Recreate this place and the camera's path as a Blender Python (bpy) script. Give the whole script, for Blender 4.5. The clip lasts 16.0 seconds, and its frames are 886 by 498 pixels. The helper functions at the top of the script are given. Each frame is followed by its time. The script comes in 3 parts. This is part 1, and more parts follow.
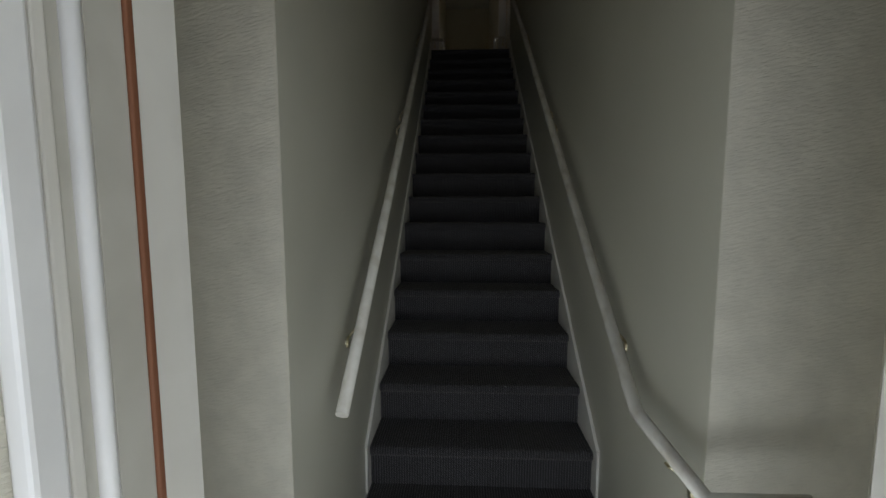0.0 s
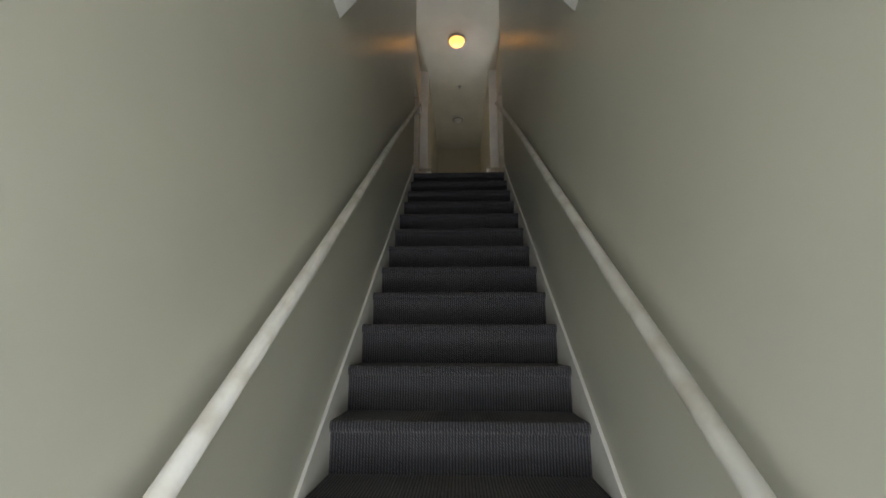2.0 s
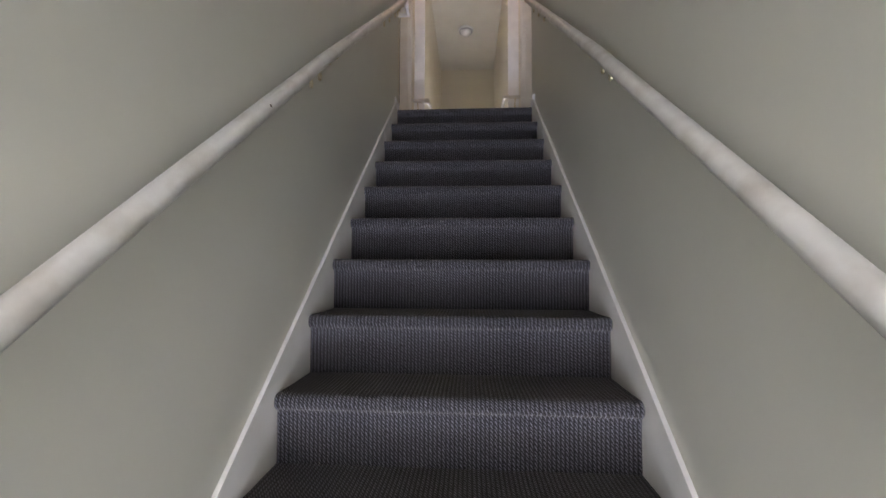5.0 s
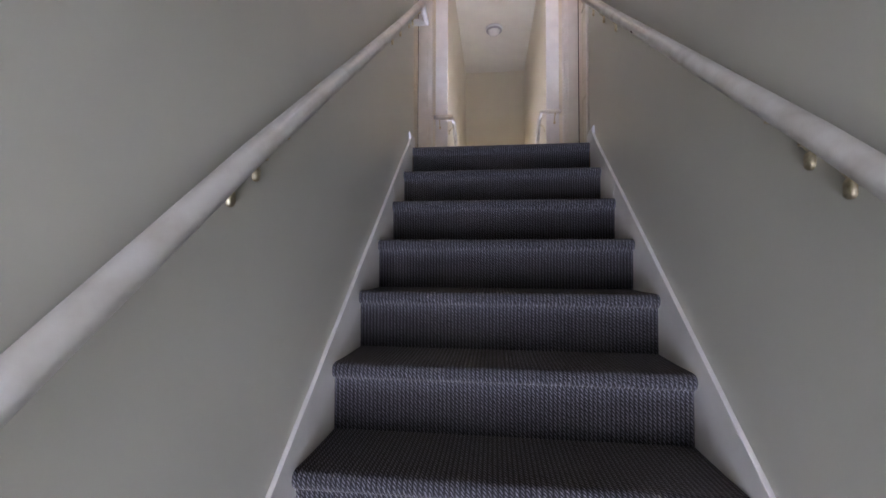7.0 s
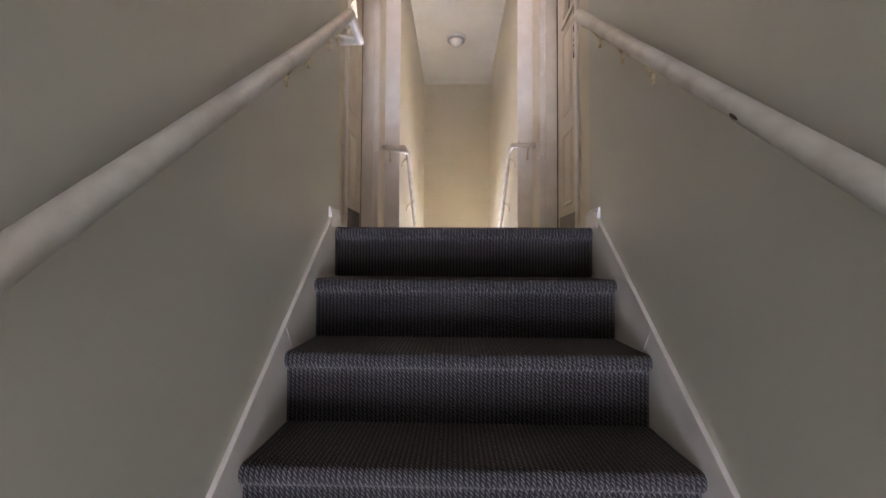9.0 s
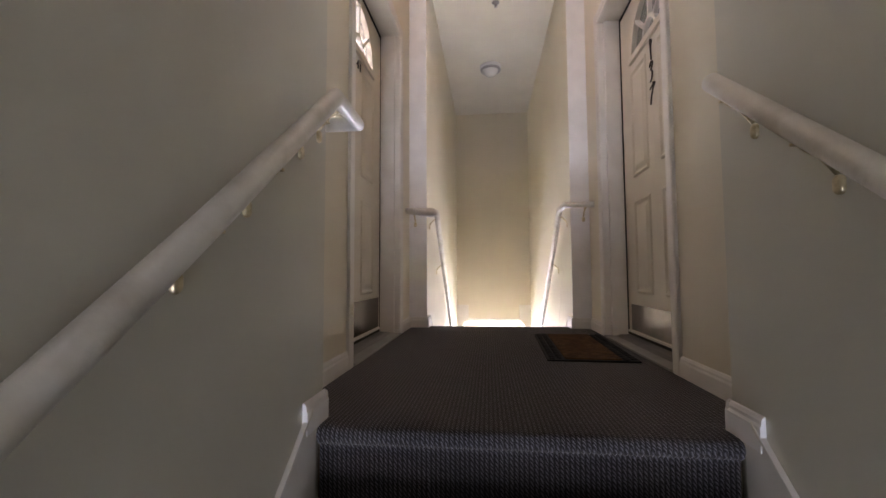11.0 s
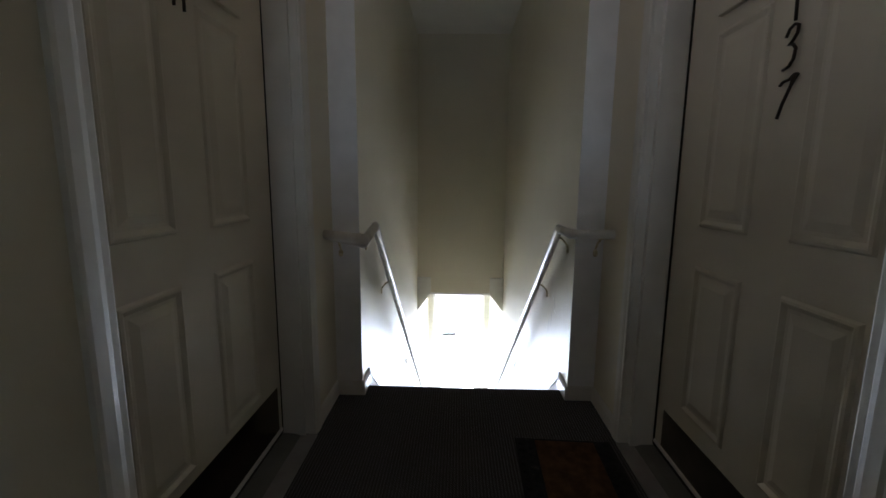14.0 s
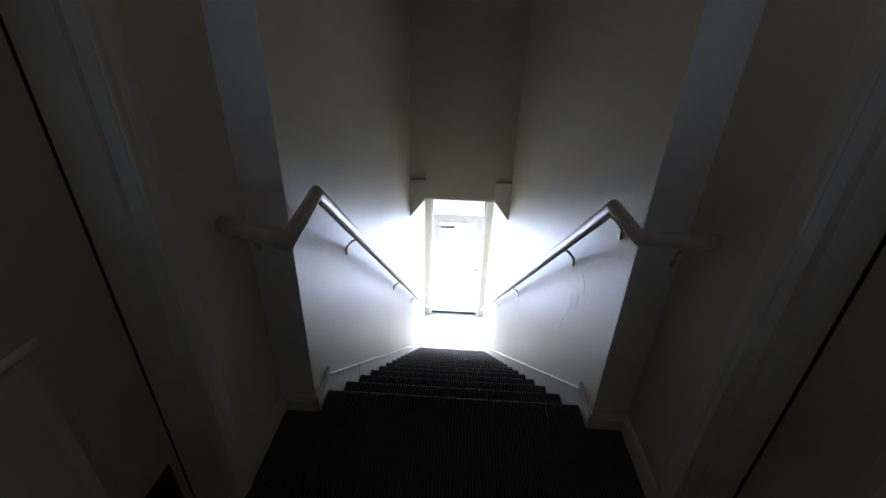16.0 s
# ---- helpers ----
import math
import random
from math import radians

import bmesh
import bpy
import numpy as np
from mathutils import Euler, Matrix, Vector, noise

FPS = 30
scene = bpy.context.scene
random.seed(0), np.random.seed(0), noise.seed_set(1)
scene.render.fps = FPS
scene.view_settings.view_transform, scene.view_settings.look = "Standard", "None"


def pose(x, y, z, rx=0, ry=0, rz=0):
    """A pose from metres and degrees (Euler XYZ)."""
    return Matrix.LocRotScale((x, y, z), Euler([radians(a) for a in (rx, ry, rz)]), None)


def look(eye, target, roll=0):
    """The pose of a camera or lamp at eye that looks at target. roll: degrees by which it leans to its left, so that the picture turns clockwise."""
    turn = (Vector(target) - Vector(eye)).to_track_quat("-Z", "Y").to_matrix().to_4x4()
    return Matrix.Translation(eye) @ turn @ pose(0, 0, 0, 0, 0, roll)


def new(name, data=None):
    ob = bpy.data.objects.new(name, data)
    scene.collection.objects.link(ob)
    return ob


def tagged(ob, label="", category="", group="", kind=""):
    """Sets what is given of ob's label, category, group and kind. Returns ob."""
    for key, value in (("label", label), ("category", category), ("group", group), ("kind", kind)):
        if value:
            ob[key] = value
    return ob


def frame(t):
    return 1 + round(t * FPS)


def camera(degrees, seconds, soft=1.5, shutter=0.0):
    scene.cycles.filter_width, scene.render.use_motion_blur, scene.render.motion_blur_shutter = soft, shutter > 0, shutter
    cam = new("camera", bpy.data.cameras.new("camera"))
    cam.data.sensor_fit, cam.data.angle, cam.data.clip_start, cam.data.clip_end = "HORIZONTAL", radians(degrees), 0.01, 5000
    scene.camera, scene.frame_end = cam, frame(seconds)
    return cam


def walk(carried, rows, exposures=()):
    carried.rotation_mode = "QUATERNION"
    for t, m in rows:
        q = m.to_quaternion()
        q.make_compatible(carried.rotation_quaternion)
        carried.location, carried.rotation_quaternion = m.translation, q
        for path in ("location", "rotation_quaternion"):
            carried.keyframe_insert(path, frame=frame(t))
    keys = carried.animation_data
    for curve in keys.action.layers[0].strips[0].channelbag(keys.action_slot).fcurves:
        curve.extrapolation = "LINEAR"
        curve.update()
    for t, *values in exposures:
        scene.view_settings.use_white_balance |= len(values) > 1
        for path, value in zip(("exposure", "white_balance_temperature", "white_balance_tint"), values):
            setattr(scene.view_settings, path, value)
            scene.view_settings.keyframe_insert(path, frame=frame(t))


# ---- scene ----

cam = camera(93.1, 16.0)
walk(cam, [
    (0.0, pose(-0.081, -5.947, -2.134, 84.32, 0.10, 2.82)),
    (0.5, pose(-0.042, -5.558, -2.081, 84.38, -0.03, 2.76)),
    (1.0, pose(-0.059, -5.176, -2.033, 87.84, -0.46, -0.43)),
    (1.5, pose(-0.009, -4.865, -1.980, 95.18, -0.20, -0.06)),
    (2.0, pose(0.012, -4.601, -1.938, 102.51, -0.11, 2.38)),
    (2.5, pose(0.007, -4.346, -1.920, 103.62, -0.03, 3.49)),
    (3.0, pose(0.025, -4.029, -1.871, 101.33, -0.10, 4.13)),
    (3.5, pose(0.014, -3.785, -1.696, 99.09, -0.04, 4.23)),
    (6.0, pose(0.057, -2.885, -1.048, 90.88, -0.39, 3.23)),
    (6.5, pose(0.006, -2.688, -0.904, 91.05, -0.32, 7.91)),
    (7.0, pose(-0.037, -2.521, -0.715, 91.98, -0.22, 6.78)),
    (7.5, pose(-0.040, -2.315, -0.590, 93.04, -0.25, 6.46)),
    (8.0, pose(-0.085, -2.124, -0.467, 93.39, -0.26, 7.09)),
    (8.5, pose(-0.067, -1.926, -0.307, 92.19, -0.40, 2.44)),
    (9.0, pose(-0.037, -1.725, -0.146, 91.90, -0.31, 1.48)),
    (9.5, pose(-0.088, -1.593, -0.022, 94.59, -0.07, 3.58)),
    (12.0, pose(-0.064, -0.735, 0.695, 92.75, 0.35, 6.34)),
    (12.5, pose(-0.088, -0.580, 0.806, 92.11, 0.05, 4.82)),
    (13.0, pose(-0.042, -0.405, 0.857, 87.35, -0.04, 1.34)),
    (13.5, pose(0.000, -0.207, 0.993, 84.88, -0.14, 1.84)),
    (14.0, pose(-0.048, 0.006, 1.116, 81.17, -0.52, 2.00)),
    (14.5, pose(-0.013, 0.216, 1.220, 78.35, -0.84, 4.48)),
    (15.0, pose(-0.012, 0.440, 1.323, 71.92, -1.19, 4.41)),
    (15.5, pose(-0.026, 0.683, 1.384, 66.91, -1.36, 2.62)),
    (16.0, pose(-0.016, 0.919, 1.376, 62.17, -1.71, 2.91)),
], exposures=[
    (0.0, -0.42, 7150, 15), (0.5, 0.07, 7050, 14), (1.0, 0.66, 7100, 16), (2.0, 1.86, 7050, 16), (3.0, 2.4, 7050, 16), (3.5, 2.77, 7050, 18),
    (6.0, 3.78, 6150, 33), (7.0, 3.97, 6050, 34), (8.0, 4.06, 6300, 32), (9.0, 4.08, 6700, 32), (9.5, 4.1, 6850, 32),
    (12.0, 3.07, 6350, 29), (12.5, 2.63, 6250, 27), (13.5, 1.96, 6000, 18), (14.5, 1.18, 5800, 15), (15.0, 0.87, 5700, 15), (16.0, 0.53, 5600, 19)])

# ---- light ----
world = bpy.data.worlds.new("sky")
scene.world = world
world.use_nodes = True
wn = world.node_tree.nodes
sky = wn.new("ShaderNodeTexSky")
sky.sky_type, sky.sun_disc = "NISHITA", False
sky.sun_elevation, sky.sun_rotation = radians(63), radians(23)
wn["Background"].inputs[1].default_value = 0.12
world.node_tree.links.new(sky.outputs[0], wn["Background"].inputs[0])
sun = new("sun", bpy.data.lights.new("sun", "SUN"))
sun.data.energy, sun.data.angle, sun.data.color = 4.0, radians(1.0), (1, 0.96, 0.9)
sun.matrix_world = look((6, 14, 30), (0, 0, 0))


def area_lamp(name, eye, target, w, h, watts, col):
    ob = new(name, bpy.data.lights.new(name, "AREA"))
    ob.data.shape, ob.data.size, ob.data.size_y = "RECTANGLE", w, h
    ob.data.energy, ob.data.color = watts, col
    ob.matrix_world = look(eye, target)
    return ob


# ---- plan, in metres: landing carpet is z = 0, the stairs run along y ----
RISE, RUN, STEPS = 0.205, 0.2535, 17
ZB = -RISE * STEPS
NW, WW, LW, DX = 0.528, 0.539, 0.675, 0.805
Y1, Y2 = 0.066, 2.088          # ends of the landing's wide part
YF = 2.199                     # top nosing of the far flight
ZC, ZE = 2.837, -0.269         # upper ceiling, entry ceilings
YH1, YH2 = -3.0, 5.2           # header walls
YV1, YV2 = -4.9, 7.1           # stair walls end at the entries
YD1, YD2 = -5.42, 7.44         # inner faces of the entrance walls
VW = 0.94                      # half width of the entries

area_lamp("doorway_daylight_south", (0, YD1 - 0.95, ZB + 1.25), (0, 0, ZB + 1.25), 2.2, 2.5, 16.0, (0.74, 0.88, 1))
area_lamp("doorway_daylight_south_low", (0, YD1 - 0.5, ZB + 0.02), (0, YD1 + 1.5, ZB + 1.6), 1.6, 0.6, 22.0, (0.74, 0.88, 1))
area_lamp("doorway_daylight_north_high", (0, YD2 + 0.18, ZB + 1.68), (0, 0, ZB + 1.68), 0.58, 0.5, 9.0, (0.8, 0.9, 1))
area_lamp("doorway_daylight_north", (0, YD2 + 0.18, ZB + 1.05), (0, 0, ZB + 1.05), 0.6, 1.7, 58.0, (0.8, 0.9, 1))


# ---- materials ----
def material(name, col, rough=0.5, metal=0.0, spec=0.5):
    m = bpy.data.materials.new(name)
    m.use_nodes = True
    b = m.node_tree.nodes["Principled BSDF"]
    b.inputs["Base Color"].default_value = (*col, 1)
    b.inputs["Roughness"].default_value = rough
    b.inputs["Metallic"].default_value = metal
    b.inputs["Specular IOR Level"].default_value = spec
    return m


def nodes_of(m):
    return m.node_tree.nodes, m.node_tree.links, m.node_tree.nodes["Principled BSDF"]


def noise_node(m, scale, detail=4.0, coord="Object", stretch=None, turn=0.0):
    n, l, b = nodes_of(m)
    c = n.new("ShaderNodeTexCoord")
    t = n.new("ShaderNodeTexNoise")
    t.inputs["Scale"].default_value, t.inputs["Detail"].default_value = scale, detail
    if stretch:
        mp = n.new("ShaderNodeMapping")
        mp.vector_type = "TEXTURE"
        mp.inputs["Scale"].default_value = [1 / k for k in stretch]
        mp.inputs["Rotation"].default_value = (radians(turn), radians(turn), 0)
        l.new(c.outputs[coord], mp.inputs[0])
        l.new(mp.outputs[0], t.inputs["Vector"])
    else:
        l.new(c.outputs[coord], t.inputs["Vector"])
    return t


def vary(m, c0, c1, scale, lo=0.35, hi=0.65, stretch=None):
    n, l, b = nodes_of(m)
    t = noise_node(m, scale, stretch=stretch)
    r = n.new("ShaderNodeValToRGB")
    r.color_ramp.elements[0].position, r.color_ramp.elements[1].position = lo, hi
    r.color_ramp.elements[0].color, r.color_ramp.elements[1].color = (*c0, 1), (*c1, 1)
    l.new(t.outputs["Fac"], r.inputs[0])
    l.new(r.outputs[0], b.inputs["Base Color"])
    return m


def bumpy(m, scale, dist, strength=0.5, detail=4.0, stretch=None, turn=0.0):
    n, l, b = nodes_of(m)
    t = noise_node(m, scale, detail, stretch=stretch, turn=turn)
    bu = n.new("ShaderNodeBump")
    bu.inputs["Distance"].default_value, bu.inputs["Strength"].default_value = dist, strength
    l.new(t.outputs["Fac"], bu.inputs["Height"])
    l.new(bu.outputs[0], b.inputs["Normal"])
    return m


# One wall paint in two copies: lighter for lit north, greyer for shaded south.
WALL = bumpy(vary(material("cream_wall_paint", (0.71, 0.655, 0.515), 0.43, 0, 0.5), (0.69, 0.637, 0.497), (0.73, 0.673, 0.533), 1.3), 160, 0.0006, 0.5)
WALL_SHADED = bumpy(vary(material("shaded_cream_wall_paint", (0.585, 0.566, 0.468), 0.29, 0, 0.5), (0.565, 0.547, 0.45), (0.605, 0.585, 0.486), 1.3), 160, 0.0004, 0.4)
STUCCO = bumpy(vary(material("stippled_wall_paint", (0.6, 0.57, 0.5), 0.6), (0.57, 0.54, 0.455), (0.64, 0.605, 0.51), 14), 150, 0.004, 0.8, stretch=(0.3, 0.3, 1.4), turn=-16)
CEIL = bumpy(vary(material("white_ceiling_paint", (0.72, 0.69, 0.6), 0.8), (0.7, 0.67, 0.58), (0.75, 0.72, 0.63), 2.5), 90, 0.002, 0.4)
TRIM = bumpy(vary(material("white_trim_paint", (0.73, 0.705, 0.645), 0.55, 0, 0.38), (0.7, 0.673, 0.612), (0.76, 0.735, 0.675), 7), 60, 0.0006, 0.4)
DOORP = bumpy(vary(material("white_door_paint", (0.63, 0.585, 0.475), 0.5, 0, 0.35), (0.6, 0.556, 0.45), (0.66, 0.613, 0.5), 3), 110, 0.0005, 0.4, stretch=(1, 1, 0.15))
RAILP = bumpy(vary(material("worn_white_rail_paint", (0.68, 0.66, 0.6), 0.4, 0, 0.5), (0.54, 0.495, 0.415), (0.7, 0.672, 0.605), 11, 0.28, 0.56), 18, 0.006, 0.5)
BRASS = vary(material("tarnished_brass", (0.66, 0.57, 0.38), 0.36, 1), (0.5, 0.42, 0.26), (0.76, 0.68, 0.48), 60)
STEEL = material("brushed_steel", (0.45, 0.45, 0.46), 0.35, 1)
KICK = bumpy(vary(material("dark_bronze_plate", (0.05, 0.035, 0.025), 0.22, 1), (0.07, 0.05, 0.038), (0.11, 0.085, 0.065), 5), 200, 0.0003, 0.3, stretch=(1, 1, 0.03))
KICK2 = bumpy(vary(material("scuffed_bronze_plate", (0.14, 0.12, 0.1), 0.3, 1), (0.13, 0.11, 0.09), (0.22, 0.19, 0.16), 5), 200, 0.0003, 0.3, stretch=(1, 1, 0.03))
WOOD = material("bare_worn_wood", (0.09, 0.055, 0.03), 0.8)
# Brighter copy of the trim paint; on several edges it stands in for light.
ENAMEL_LIT = bumpy(vary(material("gloss_enamel_and_lit_trim", (0.83, 0.82, 0.8), 0.34), (0.8, 0.79, 0.77), (0.86, 0.85, 0.83), 9), 40, 0.0006, 0.4)
# Black for weatherstrips and for the shade drawn in the door gaps.
GAP = material("black_strip_and_gap_shade", (0.012, 0.011, 0.01), 0.8)
BROWN = material("brown_weatherstrip", (0.2, 0.075, 0.035), 0.7)
SILL = bumpy(vary(material("grey_sill", (0.4, 0.39, 0.36), 0.4, 0.3), (0.14, 0.136, 0.124), (0.18, 0.174, 0.16), 7), 120, 0.0008, 0.4)
SILL2 = bumpy(vary(material("scuffed_sill_strip", (0.3, 0.29, 0.26), 0.5), (0.21, 0.203, 0.186), (0.28, 0.27, 0.245), 8), 90, 0.001, 0.4)
CONC = bumpy(vary(material("concrete", (0.56, 0.55, 0.53), 0.85), (0.51, 0.5, 0.48), (0.61, 0.6, 0.58), 6), 80, 0.002, 0.6)
DIGIT = material("dark_bronze_numeral", (0.035, 0.028, 0.024), 0.4, 0.6)
TILE = bumpy(vary(material("entry_vinyl", (0.5, 0.48, 0.44), 0.4), (0.6, 0.585, 0.55), (0.69, 0.675, 0.64), 9), 60, 0.001, 0.3)
BASE = material("stair_timber", (0.2, 0.14, 0.08), 0.7)
STOPP = bumpy(vary(material("beige_frame_paint", (0.5, 0.48, 0.42), 0.6), (0.47, 0.45, 0.39), (0.53, 0.51, 0.45), 9), 90, 0.0006, 0.4)
GLASS = material("clear_glass", (1, 1, 1), 0.02)
nodes_of(GLASS)[2].inputs["Transmission Weight"].default_value = 1.0
FROST = material("fanlight_glass", (0.8, 0.85, 0.88), 0.25)
nodes_of(FROST)[2].inputs["Transmission Weight"].default_value = 1.0
PLASTIC = material("white_plastic", (0.75, 0.74, 0.7), 0.4)
OPAL = material("opal_glass", (0.85, 0.83, 0.78), 0.15)
LIT = material("lit_opal_glass", (0.9, 0.8, 0.6), 0.3)
nodes_of(LIT)[2].inputs["Emission Color"].default_value = (1, 0.46, 0.09, 1)
nodes_of(LIT)[2].inputs["Emission Strength"].default_value = 0.66


RIB = 2 * NW / 84


def carpet_material():
    """Dark charcoal corded carpet: twisted blue-grey ribs along the walk."""
    m = material("corded_carpet", (0.05, 0.05, 0.06), 0.95, 0, 0.15)
    n, l, b = nodes_of(m)
    c = n.new("ShaderNodeTexCoord")
    sep = n.new("ShaderNodeSeparateXYZ")
    l.new(c.outputs["Object"], sep.inputs[0])

    def mth(op, a, bb):
        k = n.new("ShaderNodeMath")
        k.operation = op
        for i, v in enumerate((a, bb)):
            if isinstance(v, (int, float)):
                k.inputs[i].default_value = v
            else:
                l.new(v, k.inputs[i])
        return k.outputs[0]

    along = mth("ADD", sep.outputs[1], sep.outputs[2])
    rib = mth("DIVIDE", mth("ADD", sep.outputs[0], 10 * RIB + NW), RIB)
    rib_id, u = mth("FLOOR", rib, 0), mth("FRACT", rib, 0)
    wn_ = n.new("ShaderNodeTexWhiteNoise")
    wn_.noise_dimensions = "1D"
    l.new(rib_id, wn_.inputs["W"])
    wob = noise_node(m, 45, 2)
    ph = mth("ADD", mth("MULTIPLY", along, 2 * math.pi / 0.0118), mth("ADD", mth("MULTIPLY", u, 9.5), mth("ADD", mth("MULTIPLY", wn_.outputs["Value"], 6.28), mth("MULTIPLY", wob.outputs["Fac"], 9.0))))
    tw = mth("SINE", ph, 0)
    hump = mth("POWER", mth("SINE", mth("MULTIPLY", u, math.pi), 0), 1.5)
    big = noise_node(m, 3.0)
    fine = noise_node(m, 420, 3)
    mid = noise_node(m, 110, 2)
    strand = mth("POWER", mth("ADD", mth("MULTIPLY", tw, 0.5), 0.5), 1.4)
    lump = mth("MULTIPLY", mth("MULTIPLY", hump, strand), mth("ADD", mth("MULTIPLY", mid.outputs["Fac"], 1.2), 0.25))
    v = mth("ADD", mth("MULTIPLY", lump, 0.86), mth("ADD", mth("MULTIPLY", fine.outputs["Fac"], 0.3), mth("MULTIPLY", big.outputs["Fac"], 0.16)))
    r = n.new("ShaderNodeValToRGB")
    e = r.color_ramp.elements
    e[0].position, e[1].position = 0.22, 0.95
    e[0].color, e[1].color = (0.0148, 0.014, 0.0144, 1), (0.152, 0.148, 0.162, 1)
    l.new(v, r.inputs[0])
    b.inputs["Sheen Weight"].default_value, b.inputs["Sheen Roughness"].default_value = 0.14, 0.6
    b.inputs["Sheen Tint"].default_value = (1, 0.9, 0.8, 1)
    l.new(r.outputs[0], b.inputs["Base Color"])
    bu = n.new("ShaderNodeBump")
    bu.inputs["Distance"].default_value, bu.inputs["Strength"].default_value = 0.003, 0.6
    l.new(v, bu.inputs["Height"])
    l.new(bu.outputs[0], b.inputs["Normal"])
    return m


CARPET = carpet_material()


# ---- mesh helpers ----
def mesh_from(name, verts, faces, mat, smooth=False):
    me = bpy.data.meshes.new(name)
    me.from_pydata(verts, [], faces)
    me.update()
    me.materials.append(mat)
    if smooth:
        for p in me.polygons:
            p.use_smooth = True
    return me


def part(name, bm, mat, parent=None, label="", smooth=False):
    bmesh.ops.recalc_face_normals(bm, faces=bm.faces)
    me = bpy.data.meshes.new(name)
    bm.to_mesh(me)
    bm.free()
    me.materials.append(mat)
    if smooth:
        for p in me.polygons:
            p.use_smooth = True
    ob = new(name, me)
    if parent is not None:
        ob.parent = parent
    if label:
        ob["label"] = label
    return ob


def box_into(bm, x0, x1, y0, y1, z0, z1, bevel=0.0):
    r = bmesh.ops.create_cube(bm, size=1)
    m = Matrix.LocRotScale(((x0 + x1) / 2, (y0 + y1) / 2, (z0 + z1) / 2), None, (abs(x1 - x0), abs(y1 - y0), abs(z1 - z0)))
    bmesh.ops.transform(bm, matrix=m, verts=r["verts"])
    if bevel:
        es = list({e for v in r["verts"] for e in v.link_edges})
        bmesh.ops.bevel(bm, geom=es, offset=bevel, segments=2, affect="EDGES", profile=0.5)
    return bm


def box(x0, x1, y0, y1, z0, z1, bevel=0.0):
    return box_into(bmesh.new(), x0, x1, y0, y1, z0, z1, bevel)


def prism_into(bm, pts, axis, a, b):
    """Polygon pts in the two other axes, pushed along axis from a to b."""
    def at(p, v):
        return {"x": (v, p[0], p[1]), "y": (p[0], v, p[1]), "z": (p[0], p[1], v)}[axis]
    lo = [bm.verts.new(at(p, a)) for p in pts]
    hi = [bm.verts.new(at(p, b)) for p in pts]
    k = len(pts)
    bm.faces.new(lo)
    bm.faces.new(hi[::-1])
    for i in range(k):
        bm.faces.new((lo[i], hi[i], hi[(i + 1) % k], lo[(i + 1) % k]))
    return bm


def prism(pts, axis, a, b):
    return prism_into(bmesh.new(), pts, axis, a, b)


def tube_into(bm, path, radius, seg=14, squash=1.0):
    """A round bar along path, mitred at its bends, with flat ends."""
    rings = []
    path = [Vector(p) for p in path]
    for i, p in enumerate(path):
        d0 = (p - path[i - 1]).normalized() if i else None
        d1 = (path[i + 1] - p).normalized() if i + 1 < len(path) else None
        t = ((d0 or d1) + (d1 or d0)).normalized()
        ref = Vector((0, 0, 1)) if abs(t.z) < 0.95 else Vector((0, 1, 0))
        s = t.cross(ref).normalized()
        u = s.cross(t).normalized()
        c = max(0.5, t.dot(d0 or d1))
        rings.append([bm.verts.new(p + (s * math.cos(2 * math.pi * k / seg) + u * math.sin(2 * math.pi * k / seg) * (squash / c if 0 < i < len(path) - 1 and abs((d0 - d1).z) > 0.05 else squash)) * radius) for k in range(seg)])
    for a, b in zip(rings, rings[1:]):
        for k in range(seg):
            bm.faces.new((a[k], a[(k + 1) % seg], b[(k + 1) % seg], b[k]))
    bm.faces.new(rings[0][::-1])
    bm.faces.new(rings[-1])
    return bm


def tube(path, radius, seg=14):
    return tube_into(bmesh.new(), path, radius, seg)


def lathe(profile, centre, seg=32):
    """Turned about the vertical through centre; profile of (radius, height)."""
    bm = bmesh.new()
    rings = []
    for r, h in profile:
        if r < 1e-5:
            rings.append([bm.verts.new((centre[0], centre[1], centre[2] + h))])
        else:
            rings.append([bm.verts.new((centre[0] + r * math.cos(2 * math.pi * k / seg), centre[1] + r * math.sin(2 * math.pi * k / seg), centre[2] + h)) for k in range(seg)])
    for a, b in zip(rings, rings[1:]):
        for k in range(seg):
            f = [a[k % len(a)], a[(k + 1) % len(a)], b[(k + 1) % len(b)], b[k % len(b)]]
            f = list(dict.fromkeys(f))
            if len(f) > 2:
                bm.faces.new(f)
    return bm


def structure(name, bm, mat, label="", smooth=False):
    ob = part(name, bm, mat, None, "", smooth)
    return tagged(ob, label or name.replace("_", " "), name.split("_")[0], "", "structure")


def thing(name, at, label, category, group=""):
    ob = new(name)
    ob.empty_display_size = 0.1
    ob.location = at
    return tagged(ob, label, category, group)


